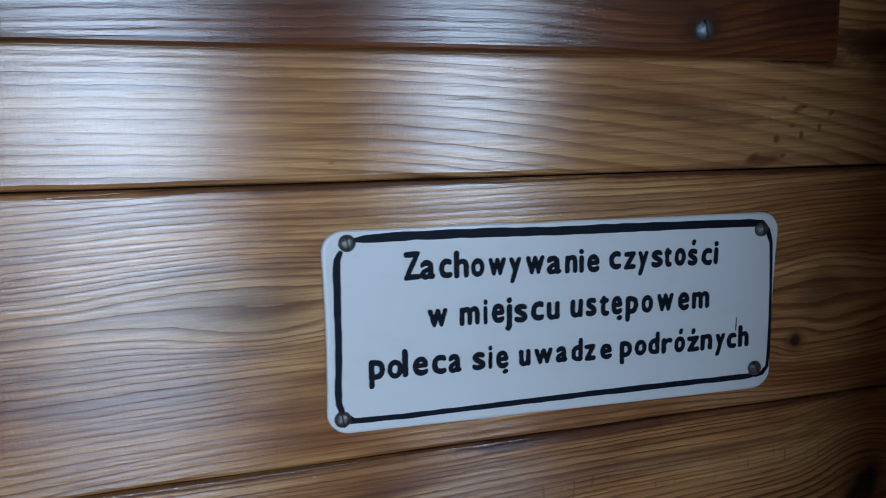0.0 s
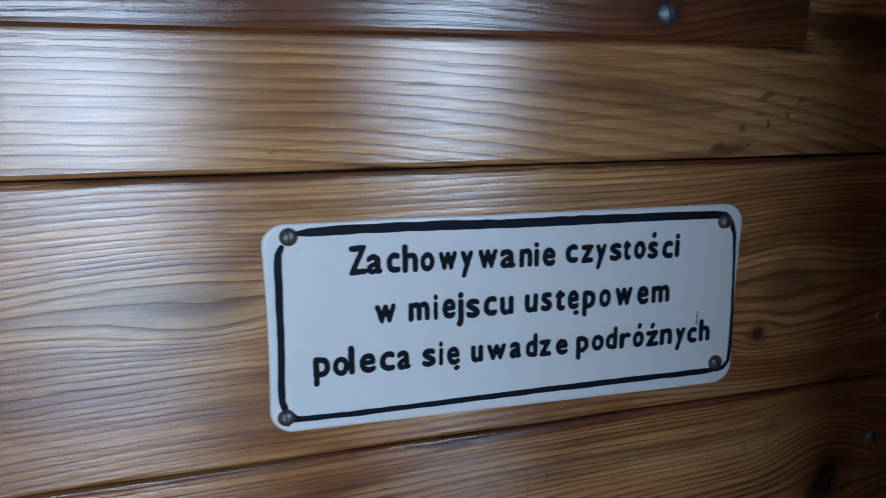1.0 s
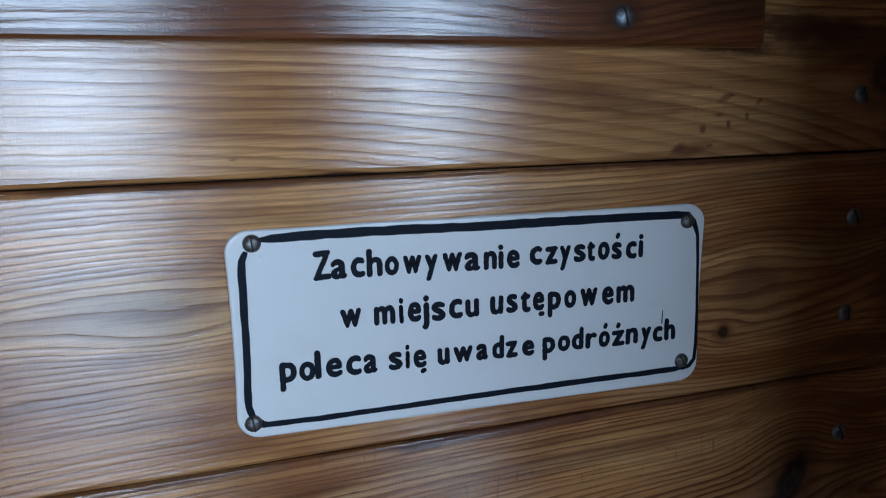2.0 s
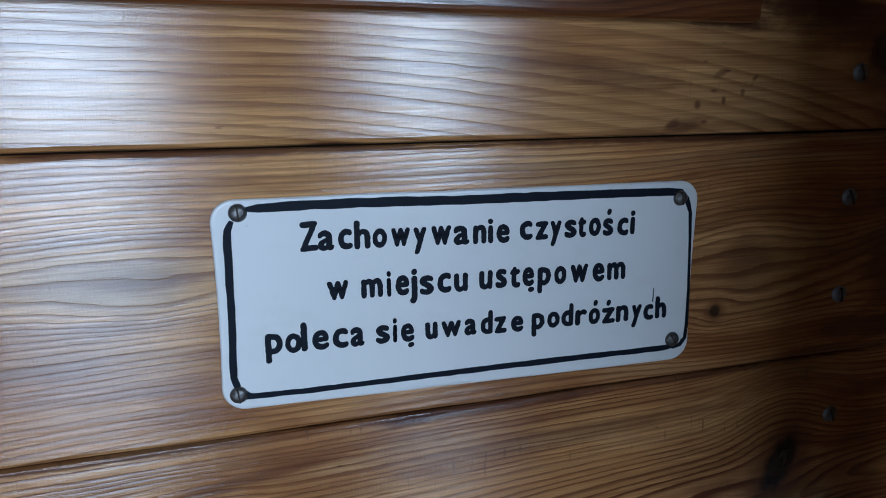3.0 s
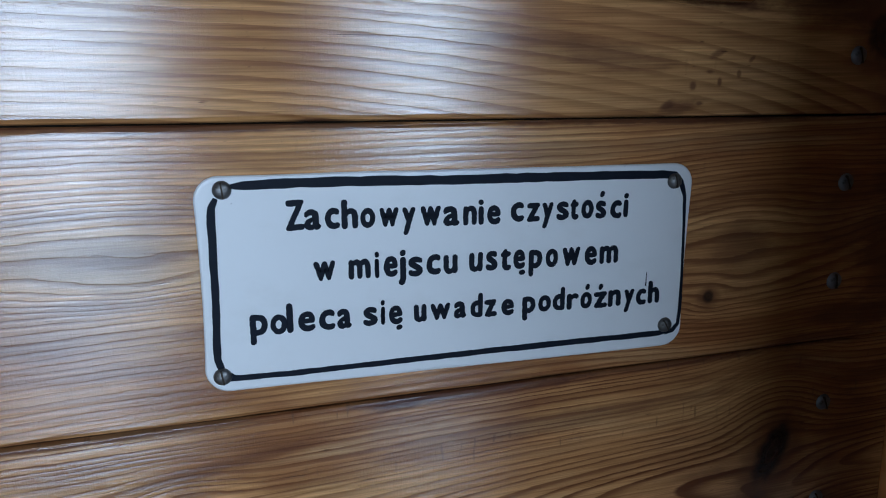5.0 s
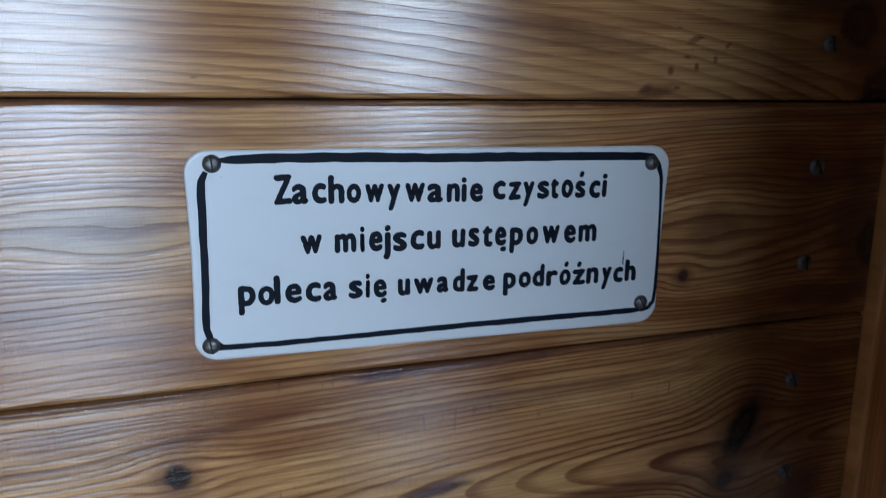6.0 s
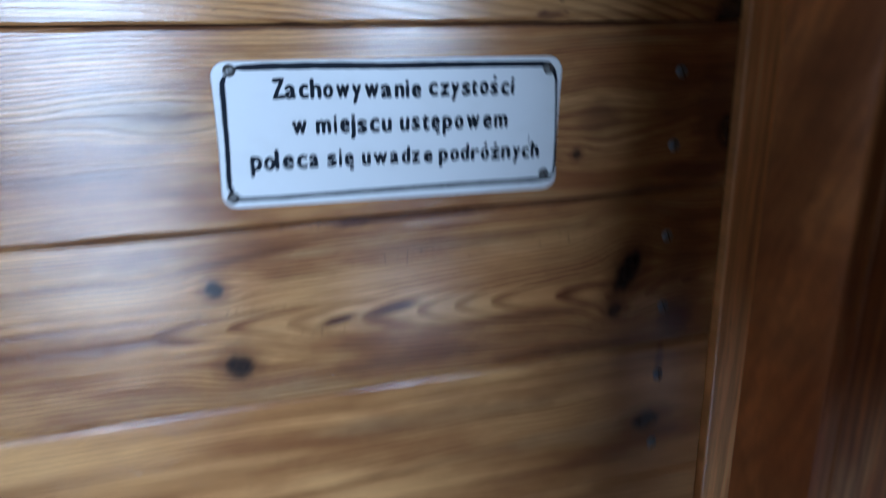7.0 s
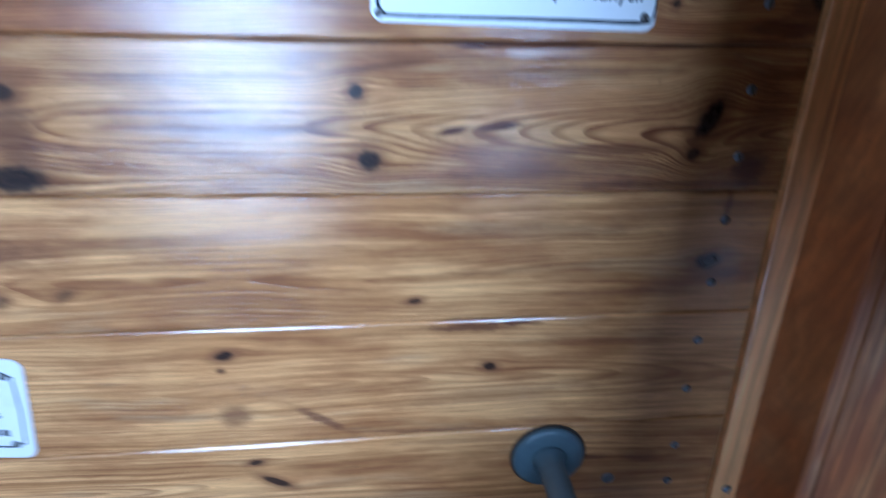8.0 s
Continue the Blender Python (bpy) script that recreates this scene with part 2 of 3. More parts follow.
# ---- building blocks ----
def part(name, bm, material, parent=None, label=""):
    """Links a bmesh as one mesh object, under its thing if there is one."""
    me = bpy.data.meshes.new(name)
    bmesh.ops.recalc_face_normals(bm, faces=bm.faces)
    bm.to_mesh(me)
    bm.free()
    me.materials.append(material)
    ob = new(name, me)
    if parent is not None:
        ob.parent = parent
    return tagged(ob, label)


def smooth(ob):
    for p in ob.data.polygons:
        p.use_smooth = True
    return ob


def box(x0, x1, y0, y1, z0, z1, bevel=0.0, segments=2):
    bm = bmesh.new()
    bmesh.ops.create_cube(bm, size=1)
    bmesh.ops.scale(bm, vec=(x1 - x0, y1 - y0, z1 - z0), verts=bm.verts)
    bmesh.ops.translate(bm, vec=((x0 + x1) / 2, (y0 + y1) / 2, (z0 + z1) / 2), verts=bm.verts)
    if bevel:
        bmesh.ops.bevel(bm, geom=bm.edges[:], offset=bevel, segments=segments, affect="EDGES", profile=0.5)
    return bm


def spun(profile, sides=24):
    """A turned body: radius and height along -y from a wall."""
    bm = bmesh.new()
    rings = []
    for r, h in profile:
        rings.append([bm.verts.new((r * math.cos(2 * math.pi * k / sides), -h, r * math.sin(2 * math.pi * k / sides))) for k in range(sides)])
    for a, b in zip(rings, rings[1:]):
        for k in range(sides):
            bm.faces.new((a[k], a[(k + 1) % sides], b[(k + 1) % sides], b[k]))
    bm.faces.new(rings[-1])
    bm.faces.new(rings[0][::-1])
    return bm


def edge_x(z):
    """The door's right edge, which leans a little."""
    return 0.2215 - 0.0294 * (z - 1.33)


# ---- the door: planks laid across it ----
door = tagged(new("door_1"), "closed door of horizontal varnished pine planks", "door", kind="structure")
SEAMS = [(1.905, -0.02), (1.785, -0.025), (1.666, -0.03), (1.5555, -0.016), (1.4478, -0.003), (1.3345, -0.001), (1.2212, 0.008),
         (1.1015, 0.02), (0.985, 0.02), (0.87, 0.02), (0.755, 0.02), (0.64, 0.02), (0.525, 0.02), (0.41, 0.02), (0.295, 0.02), (0.18, 0.02), (0.065, 0.02)]
DOOR_LEFT = -0.52

LOOKS = {
    # The top plank's colour is darkened for the shade beyond the rail's end.
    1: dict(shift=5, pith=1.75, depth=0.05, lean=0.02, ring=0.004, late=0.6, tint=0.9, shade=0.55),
    2: dict(shift=12, pith=1.49, depth=0.06, lean=0.15, ring=0.0037, late=0.42, tint=-0.1, patchy=0.35, wave=0.004, gloss=0.145,
            knots=[(0.19, 1.586, 0.011, 0.011, 0, 1), (0.207, 1.557, 0.012, 0.011, 0, 1)],
            marks=[(0.105, 1.600, 0.03, 0.004, -5, 0.9), (0.088, 1.558, 0.012, 0.003, 12, 0.6), (0.082, 1.559, 0.004, 0.002, 30, 0.7), (0.0935, 1.5665, 0.0018, 0.0022, 0, 0.7), (0.101, 1.572, 0.0024, 0.001, 0, 0.6), (0.106, 1.568, 0.0012, 0.002, 0, 0.7),
                   (0.104, 1.579, 0.004, 0.0015, 20, 0.6), (0.115, 1.571, 0.0012, 0.0018, 0, 0.6), (0.121, 1.577, 0.002, 0.001, 40, 0.6), (0.097, 1.5595, 0.002, 0.001, 0, 0.6), (0.06, 1.578, 0.03, 0.007, -6, 0.35),
                   # The large marks at the right end add painted shade to the stains there.
                   (-0.058, 1.5565, 0.01, 0.002, 0, 0.8), (0.19, 1.6, 0.025, 0.006, -10, 0.9), (0.205, 1.595, 0.03, 0.03, 0, 0.75), (0.15, 1.606, 0.05, 0.006, -6, 0.8), (0.165, 1.6, 0.05, 0.012, -8, 0.75), (0.03, 1.583, 0.05, 0.006, -7, 0.3)]),
    3: dict(shift=27, pith=1.40, depth=0.03, lean=-0.04, ring=0.0027, late=0.5, tint=0.3, patchy=0.7, wave=0.006, gloss=0.170, swirls=[(-0.125, 1.507, 0.04, 0.012, 0.003)],
            knots=[(0.108, 1.476, 0.003, 0.003, 0, 0.8), (0.124, 1.494, 0.016, 0.014, 15, 0.12), (0.214, 1.484, 0.009, 0.012, 0, 1), (-0.125, 1.512, 0.012, 0.006, 0, 0.12)],
            # Two long thin marks darken the joint along the top edge.
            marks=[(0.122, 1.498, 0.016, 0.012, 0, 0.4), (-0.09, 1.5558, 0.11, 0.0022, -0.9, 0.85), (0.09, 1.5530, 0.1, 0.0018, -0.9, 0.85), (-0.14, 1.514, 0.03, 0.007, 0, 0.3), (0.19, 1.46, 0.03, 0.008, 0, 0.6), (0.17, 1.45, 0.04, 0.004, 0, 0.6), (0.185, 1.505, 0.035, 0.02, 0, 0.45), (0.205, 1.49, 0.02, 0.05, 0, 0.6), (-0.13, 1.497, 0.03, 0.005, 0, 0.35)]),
    4: dict(shift=44, pith=1.384, depth=0.05, lean=-0.16, squash=2.2, ring=0.0050, late=0.66, tint=0.02, fade=0.35, patchy=0.7, sawn=0.6, wave=0.004, gloss=0.160, deepest=0.072, swirls=[(-0.352, 1.378, 0.03, 0.025, 0.009)],
            knots=[(-0.114, 1.413, 0.0055, 0.0055, 0, 0.95), (-0.105, 1.362, 0.009, 0.008, -20, 0.95), (0.15, 1.394, 0.008, 0.0175, -24, 1), (0.142, 1.366, 0.006, 0.005, 0, 0.85),
                   (-0.353, 1.349, 0.024, 0.011, 0, 0.95), (-0.347, 1.411, 0.009, 0.006, 0, 0.9)],
            marks=[(0.19, 1.354, 0.015, 0.018, 0, 0.85), (-0.046, 1.384, 0.013, 0.003, 10, 1), (-0.008, 1.388, 0.02, 0.0032, 8, 1), (-0.03, 1.4455, 0.018, 0.0032, 0, 1), (-0.14, 1.4468, 0.08, 0.0018, 0, 0.6), (0.1, 1.4465, 0.08, 0.0018, 0, 0.7), (0.0, 1.4465, 0.06, 0.0028, -1, 0.8), (-0.1, 1.43, 0.05, 0.003, 8, 0.5),
                   (-0.345, 1.38, 0.018, 0.032, 0, 0.7), (-0.25, 1.42, 0.06, 0.004, -4, 0.4), (0.02, 1.352, 0.12, 0.007, 2, 0.3), (0.12, 1.342, 0.09, 0.003, 0, 0.5), (0.195, 1.38, 0.02, 0.05, 0, 0.5), (0.07, 1.37, 0.08, 0.006, 3, 0.4), (0.03, 1.427, 0.09, 0.005, 2, 0.35)]),
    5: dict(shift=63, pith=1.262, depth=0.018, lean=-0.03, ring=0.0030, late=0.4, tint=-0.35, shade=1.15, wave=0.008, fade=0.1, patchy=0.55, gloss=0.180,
            knots=[(0.174, 1.273, 0.012, 0.008, 10, 1), (-0.07, 1.241, 0.006, 0.0028, 8, 0.85), (-0.385, 1.249, 0.006, 0.005, 40, 0.5), (-0.338, 1.254, 0.008, 0.004, 30, 0.45)],
            marks=[(-0.3, 1.295, 0.12, 0.008, 3, 0.32), (0.03, 1.302, 0.1, 0.009, 0, 0.4), (0.02, 1.268, 0.09, 0.004, 3, 0.35), (0.12, 1.245, 0.09, 0.006, 0, 0.3), (-0.38, 1.29, 0.04, 0.014, 0, 0.4), (0.1805, 1.322, 0.004, 0.016, 0, 0.7), (0.19, 1.262, 0.02, 0.006, 0, 0.5)]),
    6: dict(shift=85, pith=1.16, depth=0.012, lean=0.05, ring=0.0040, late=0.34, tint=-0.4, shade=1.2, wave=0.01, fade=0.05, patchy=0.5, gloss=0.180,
            knots=[(-0.226, 1.193, 0.008, 0.0045, 15, 0.95), (-0.004, 1.173, 0.0065, 0.0042, -10, 0.95), (-0.23, 1.178, 0.003, 0.002, 0, 0.7)],
            marks=[(-0.222, 1.13, 0.017, 0.014, 0, 0.6), (-0.15, 1.123, 0.03, 0.005, -32, 0.7), (-0.02, 1.214, 0.05, 0.005, 0, 0.8), (0.02, 1.217, 0.02, 0.003, 0, 0.9), (0.1, 1.2, 0.09, 0.008, 0, 0.35),
                   (0.0, 1.143, 0.1, 0.01, 4, 0.3), (0.13, 1.15, 0.06, 0.02, 0, 0.2), (-0.02, 1.104, 0.11, 0.003, 0, 0.6)]),
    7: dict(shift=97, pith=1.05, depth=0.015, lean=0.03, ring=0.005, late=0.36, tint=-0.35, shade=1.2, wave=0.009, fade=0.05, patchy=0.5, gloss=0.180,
            knots=[(-0.21, 1.076, 0.007, 0.003, 10, 0.9), (-0.193, 1.052, 0.014, 0.004, -28, 0.9)],
            marks=[(0.09, 1.062, 0.03, 0.004, 0, 0.6), (0.15, 1.06, 0.02, 0.01, 0, 0.4), (0.0, 1.09, 0.1, 0.004, 0, 0.3)]),
}


def plank(top, bottom, material):
    """One tongue-and-groove plank with rounded long edges, cut to the door's lean at its right end."""
    gap = 0.0003
    bm = bmesh.new()
    loops = []
    steps = 40
    for i in range(steps + 1):
        f = i / steps
        x = DOOR_LEFT + (0.2 - DOOR_LEFT) * f
        # hand-planed edges: the rounding and the joint vary along the plank
        worn = math.exp(-((x + 0.21) / 0.09) ** 2) * (0.0024 if top[0] == 1.1015 else 0.0) + math.exp(-((x + 0.15) / 0.05) ** 2) * (0.0008 if top[0] == 1.2212 else 0.0)
        r = 0.002 + worn + 0.0011 * noise.noise((x * 21, top[0] * 50, 0))
        q = 0.002 + 0.0011 * noise.noise((x * 21, bottom[0] * 50, 7))
        zt = top[0] + top[1] * x - gap - 0.0002 * abs(noise.noise((x * 33, top[0] * 9, 3)))
        zb = bottom[0] + bottom[1] * x + gap + 0.0002 * abs(noise.noise((x * 33, bottom[0] * 9, 5)))
        if i == steps:
            x = None
        ring = [(0.014, zt - 0.001), (r, zt), (r * 0.35, zt - r * 0.3), (0.0, zt - r), (0.0, zb + q), (q * 0.35, zb + q * 0.3), (q, zb), (0.014, zb + 0.001)]
        loops.append([bm.verts.new((edge_x(z) - 0.0015 if x is None else x, y, z)) for y, z in ring])
    for a, b in zip(loops, loops[1:]):
        for k in range(8):
            bm.faces.new((a[k], a[(k + 1) % 8], b[(k + 1) % 8], b[k]))
    bm.faces.new(loops[0])
    bm.faces.new(loops[-1][::-1])
    return part("plank", bm, material, door)


PLAIN = varnished_plank("varnished_pine_plain", 120, 1.9, 0.05, 0.02, 0.005)
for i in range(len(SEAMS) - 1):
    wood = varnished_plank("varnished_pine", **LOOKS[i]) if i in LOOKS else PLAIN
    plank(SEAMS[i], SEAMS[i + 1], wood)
part("door_core", box(DOOR_LEFT, 0.19, 0.0142, 0.034, 0.06, 1.9), SHADE, door)


def screw_head(name, r, material, parent, x, z, y, turn, slot=True):
    """A domed screw head with its slot."""
    bm = spun([(r, 0), (r, r * 0.12), (r * 0.9, r * 0.34), (r * 0.68, r * 0.5), (r * 0.4, r * 0.6), (r * 0.12, r * 0.63)], 20)
    ob = smooth(part(name, bm, material, parent))
    ob.matrix_basis = pose(x, y, z, 0, turn, 0)
    if slot:
        s = part("slot", box(-r * 0.82, r * 0.82, -r * 0.645, -r * 0.3, -r * 0.09, r * 0.09), SHADE, ob)
    return ob


random.seed(4)
for x, z in [(0.175, 1.578), (0.1757, 1.523), (0.1753, 1.477), (0.177, 1.416), (0.179, 1.364), (0.1805, 1.310), (0.181, 1.252), (0.1815, 1.193), (0.1815, 1.140), (0.183, 1.072), (0.184, 1.026),
             (0.174, 1.64), (0.186, 0.95), (0.187, 0.9)]:
    screw_head("screw", 0.0041, NAIL, door, x, z, 0.0006, random.uniform(60, 120))

# the door's handle, of which the rose and the neck show
handle = part("handle", spun([(0.034, 0), (0.034, 0.004), (0.0325, 0.0062), (0.029, 0.0072), (0.015, 0.0076)], 48), GREY, door, "grey metal lever handle on a round rose")
smooth(handle)
handle.matrix_basis = pose(0.0585, 0, 1.068)
# A thin dark ring stands for the shadow round the rose.
part("rose_shadow_ring", spun([(0.0362, 0.0), (0.0362, 0.002), (0.035, 0.0022)], 48), SHADE, handle)
neck = smooth(part("neck", spun([(0.0165, 0.0074), (0.0142, 0.010), (0.0128, 0.016), (0.012, 0.03), (0.012, 0.09), (0.011, 0.096), (0.008, 0.098)], 32), GREY, handle))
lever = part("lever", box(-0.115, 0.012, -0.102, -0.086, -0.011, 0.011, 0.005, 3), GREY, handle)
keyhole = part("keyhole_plate", spun([(0.006, 0), (0.006, 0.001), (0.005, 0.0015), (0.0028, 0.0015), (0.0028, 0.0002)], 24), NAIL, door)
keyhole.matrix_basis = pose(0.122, 0, 1.034)

# ---- door frame ----
jamb = tagged(new("door_frame"), "brown varnished wooden door frame with a paler stop strip", "door frame", kind="structure")


def leaning(x0, x1, y0, y1, z0, z1, bevel):
    bm = box(x0, x1, y0, y1, z0, z1)
    bmesh.ops.bevel(bm, geom=[e for e in bm.edges if abs(e.verts[0].co.z - e.verts[1].co.z) > 0.5], offset=bevel, segments=3, affect="EDGES", profile=0.5)
    for v in bm.verts:
        v.co.x += edge_x(v.co.z)
    return bm


part("stop_strip", leaning(-0.0006, 0.030, -0.008, 0.03, 0, 2.0, 0.0018), STOP, jamb, "pale varnished stop strip")
post_bm = bmesh.new()
corners = [(0.0242, -0.006), (0.0295, -0.074), (0.0302, -0.078), (0.033, -0.080), (0.0425, -0.0805), (0.0440, -0.0775), (0.0455, -0.0805), (0.125, -0.082), (0.13, -0.078), (0.13, 0.03), (0.0305, 0.03), (0.0305, -0.006)]
ends = [[post_bm.verts.new((x + edge_x(z), y, z)) for x, y in corners] for z in (0.0, 2.04)]
for k in range(len(corners)):
    j = (k + 1) % len(corners)
    post_bm.faces.new((ends[0][k], ends[0][j], ends[1][j], ends[1][k]))
post_bm.faces.new(ends[0])
post_bm.faces.new(ends[1][::-1])
part("jamb", post_bm, JAMB, jamb)
for z in (1.583, 1.018, 0.6, 0.15):
    screw_head("screw", 0.0048, NAIL, jamb, edge_x(z) + 0.0135, z, -0.0076, 70)
part("head", box(-0.6, 0.35, -0.08, 0.03, 2.042, 2.12, 0.003), JAMB, jamb)
part("left_jamb", box(-0.6, -0.524, -0.08, 0.03, 0, 2.04, 0.003), JAMB, jamb)

# ---- the strip of wood screwed across the door ----
rail = tagged(part("wooden_rail", box(-0.46, 0.116, -0.0085, -0.0002, 0, 0.046, 0.0028, 3), RAILWOOD), "brown varnished wooden strip screwed across the door", "rail")
for v in rail.data.vertices:
    v.co.z += 1.6012 - 0.026 * v.co.x
for x in (0.051, -0.3):
    screw_head("screw", 0.0042, NAIL, rail, x, 1.6105, -0.0082, 75)


# ---- enamel signs ----
def plate(w, h, corner, thick, bow):
    """A thin plate with round corners and a softly turned edge, bowed a little."""
    bm = bmesh.new()
    rings = []
    for inset, y in ((0.0, 0.0), (0.0, -thick * 0.55), (0.0005, -thick * 0.9), (0.0014, -thick), (0.006, -thick)):
        ring = []
        r = max(corner - inset, 0.001)
        for cx, cz, a0 in ((1, 1, 0), (-1, 1, 90), (-1, -1, 180), (1, -1, 270)):
            for k in range(9):
                a = radians(a0 + k * 90 / 8)
                ring.append(Vector((cx * (w / 2 - inset - r) + r * math.cos(a), y, cz * (h / 2 - inset - r) + r * math.sin(a))))
        ring = [p.lerp(q, f / 12) for p, q in zip(ring, ring[1:] + ring[:1]) for f in range(12 if (p - q).length > 0.02 else 1)]
        rings.append([bm.verts.new(p) for p in ring])
    n = len(rings[0])
    for v in bm.verts:
        # the cut edges wander a little, and the ends draw in between the corners
        if abs(v.co.x) > w / 2 - 0.012:
            v.co.x -= math.copysign(bow * max(0.0, 1 - (2.3 * v.co.z / h) ** 2), v.co.x)
        v.co.z += 0.0003 * noise.noise((v.co.x * 60, v.co.z * 9, 1))
    for a, b in zip(rings, rings[1:]):
        for k in range(n):
            bm.faces.new((a[k], a[(k + 1) % n], b[(k + 1) % n], b[k]))
    bm.faces.new(rings[-1])
    bm.faces.new(rings[0][::-1])
    return bm


def stroke(points, widths, y, seed):
    """A hand-painted line: a thin raised ribbon along points, its edges a little uneven."""
    rnd = random.Random(seed)
    bm = bmesh.new()
    fine, wide = [], []
    for (a, b), (wa, wb) in zip(zip(points, points[1:]), zip(widths, widths[1:])):
        count = max(2, int((Vector(b) - Vector(a)).length / 0.004))
        for k in range(count):
            f = k / count
            fine.append(Vector(a).lerp(Vector(b), f))
            wide.append(wa + (wb - wa) * f)
    fine.append(Vector(points[-1]))
    wide.append(widths[-1])
    rows = []
    for k, p in enumerate(fine):
        d = (fine[min(k + 1, len(fine) - 1)] - fine[max(k - 1, 0)]).normalized()
        side = Vector((-d.y, d.x))
        l, r = (wide[k] / 2 * (1 + rnd.uniform(-0.1, 0.1)) for _ in range(2))
        rows.append([bm.verts.new((q.x, y, q.y)) for q in (p + side * l, p - side * r)])
    top = []
    for a, b in zip(rows, rows[1:]):
        top.append(bm.faces.new((a[0], a[1], b[1], b[0])))
    out = bmesh.ops.extrude_face_region(bm, geom=top)
    bmesh.ops.translate(bm, vec=(0, 0.0003, 0), verts=[v for v in out["geom"] if isinstance(v, bmesh.types.BMVert)])
    return bm


@functools.lru_cache(None)
def outlines(char):
    """The closed outlines of one letter of the built-in font, its corners rounded as a brush leaves them; x from 0 to 1, y in x-heights."""
    curve = bpy.data.curves.new("letters", "FONT")
    curve.body, curve.size, curve.offset, curve.resolution_u, curve.fill_mode = char, 1.0, 0.02, 4, "NONE"
    ob = bpy.data.objects.new("letters", curve)
    scene.collection.objects.link(ob)
    bpy.context.view_layer.update()
    me = bpy.data.meshes.new_from_object(ob.evaluated_get(bpy.context.evaluated_depsgraph_get()))
    bpy.data.objects.remove(ob)
    bm = bmesh.new()
    bm.from_mesh(me)
    bmesh.ops.remove_doubles(bm, verts=bm.verts, dist=1e-5)
    loops, seen = [], set()
    for start in bm.verts:
        if start in seen or len(start.link_edges) != 2:
            continue
        loop, v, edge = [], start, start.link_edges[0]
        while v not in seen:
            seen.add(v)
            loop.append(v.co.xy.copy())
            v = edge.other_vert(v)
            edge = next(e for e in v.link_edges if e is not edge)
        fine = []
        for p, q in zip(loop, loop[1:] + loop[:1]):
            count = max(1, round((q - p).length / 0.022))
            fine += [p.lerp(q, f / count) for f in range(count)]
        for _ in range(5):
            fine = [(p + q * 2 + r) / 4 for p, q, r in zip(fine[-1:] + fine[:-1], fine, fine[1:] + fine[:1])]
        loops.append(fine)
    bm.free()
    xs = [p.x for loop in loops for p in loop]
    lo, hi = min(xs), max(xs)
    return [[((p.x - lo) / (hi - lo), p.y / 0.462) for p in loop] for loop in loops]


DABS = {"ś": ("s", 0.6, 1.55), "ó": ("o", 0.6, 1.5), "ż": ("z", 0.5, 1.5), "ę": ("e", 0.62, -0.2)}


BRUSH = 0.00052


def brush_edge(bm, loop, y):
    """The painted rim of a letter: a low closed band along its outline, as wide as the brush adds."""
    rows = []
    for p, q, r in zip(loop[-2:] + loop[:-2], loop, loop[2:] + loop[:2]):
        d = (r - p).normalized()
        side = Vector((-d.y, d.x)) * BRUSH
        rows.append([bm.verts.new((v.x, h, v.y)) for v, h in ((q + side, y), (q + side, y - 0.00014), (q - side, y - 0.00014), (q - side, y))])
    for a, b in zip(rows, rows[1:] + rows[:1]):
        for k in range(4):
            bm.faces.new((a[k], a[(k + 1) % 4], b[(k + 1) % 4], b[k]))


def word(text, edges, z0, z1, x_height, y, parent, seed):
    """A painted word: the letters' left and right edges along the line in millimetres, the heights of its two ends; accents are dabs of the brush."""
    rnd = random.Random(seed)
    bm = bmesh.new()
    xs = [float(v) / 1000 for v in edges.split()]
    for k, c in enumerate(text):
        x0, x1 = xs[2 * k], xs[2 * k + 1]
        base, dx, dz = DABS.get(c, (c, 0, 0))
        foot = z0 + (z1 - z0) * ((x0 + x1) / 2 - xs[0]) / (xs[-1] - xs[0]) + rnd.uniform(-0.0002, 0.0002)
        tall, slant = x_height * rnd.uniform(0.97, 1.03) - 2 * BRUSH, rnd.uniform(0.0, 0.04)
        left, wide = x0 + BRUSH, max(x1 - x0 - 2 * BRUSH, 0.0003)
        shapes = [[Vector((left + wide * u + slant * v * tall, foot + BRUSH + v * tall)) for u, v in loop] for loop in outlines(base)]
        if dz:
            cx, cz, rx, rz = x0 + (x1 - x0) * dx, foot + dz * tall, 0.00045, 0.0008
            if dz < 0:
                cx, rx, rz = cx + 0.0006, 0.0008, 0.0005
            shapes.append([Vector((cx + rx * math.cos(2 * math.pi * j / 14) + rz * 0.25 * math.sin(2 * math.pi * j / 14), cz + rz * math.sin(2 * math.pi * j / 14))) for j in range(14)])
        edges_of = []
        for loop in shapes:
            loop = [p + 0.00016 * Vector((noise.noise((p.x * 700, p.y * 700, seed)), noise.noise((p.x * 700, p.y * 700, seed + 9)))) for p in loop]
            brush_edge(bm, loop, y)
            ring = [bm.verts.new((p.x, y, p.y)) for p in loop]
            edges_of += [bm.edges.new((p, q)) for p, q in zip(ring, ring[1:] + ring[:1])]
        face = bmesh.ops.triangle_fill(bm, use_beauty=True, edges=edges_of)["geom"]
        out = bmesh.ops.extrude_face_region(bm, geom=[f for f in face if isinstance(f, bmesh.types.BMFace)])
        bmesh.ops.translate(bm, vec=(0, -0.00012, 0), verts=[v for v in out["geom"] if isinstance(v, bmesh.types.BMVert)])
    return part("lettering", bm, BLACK, parent)


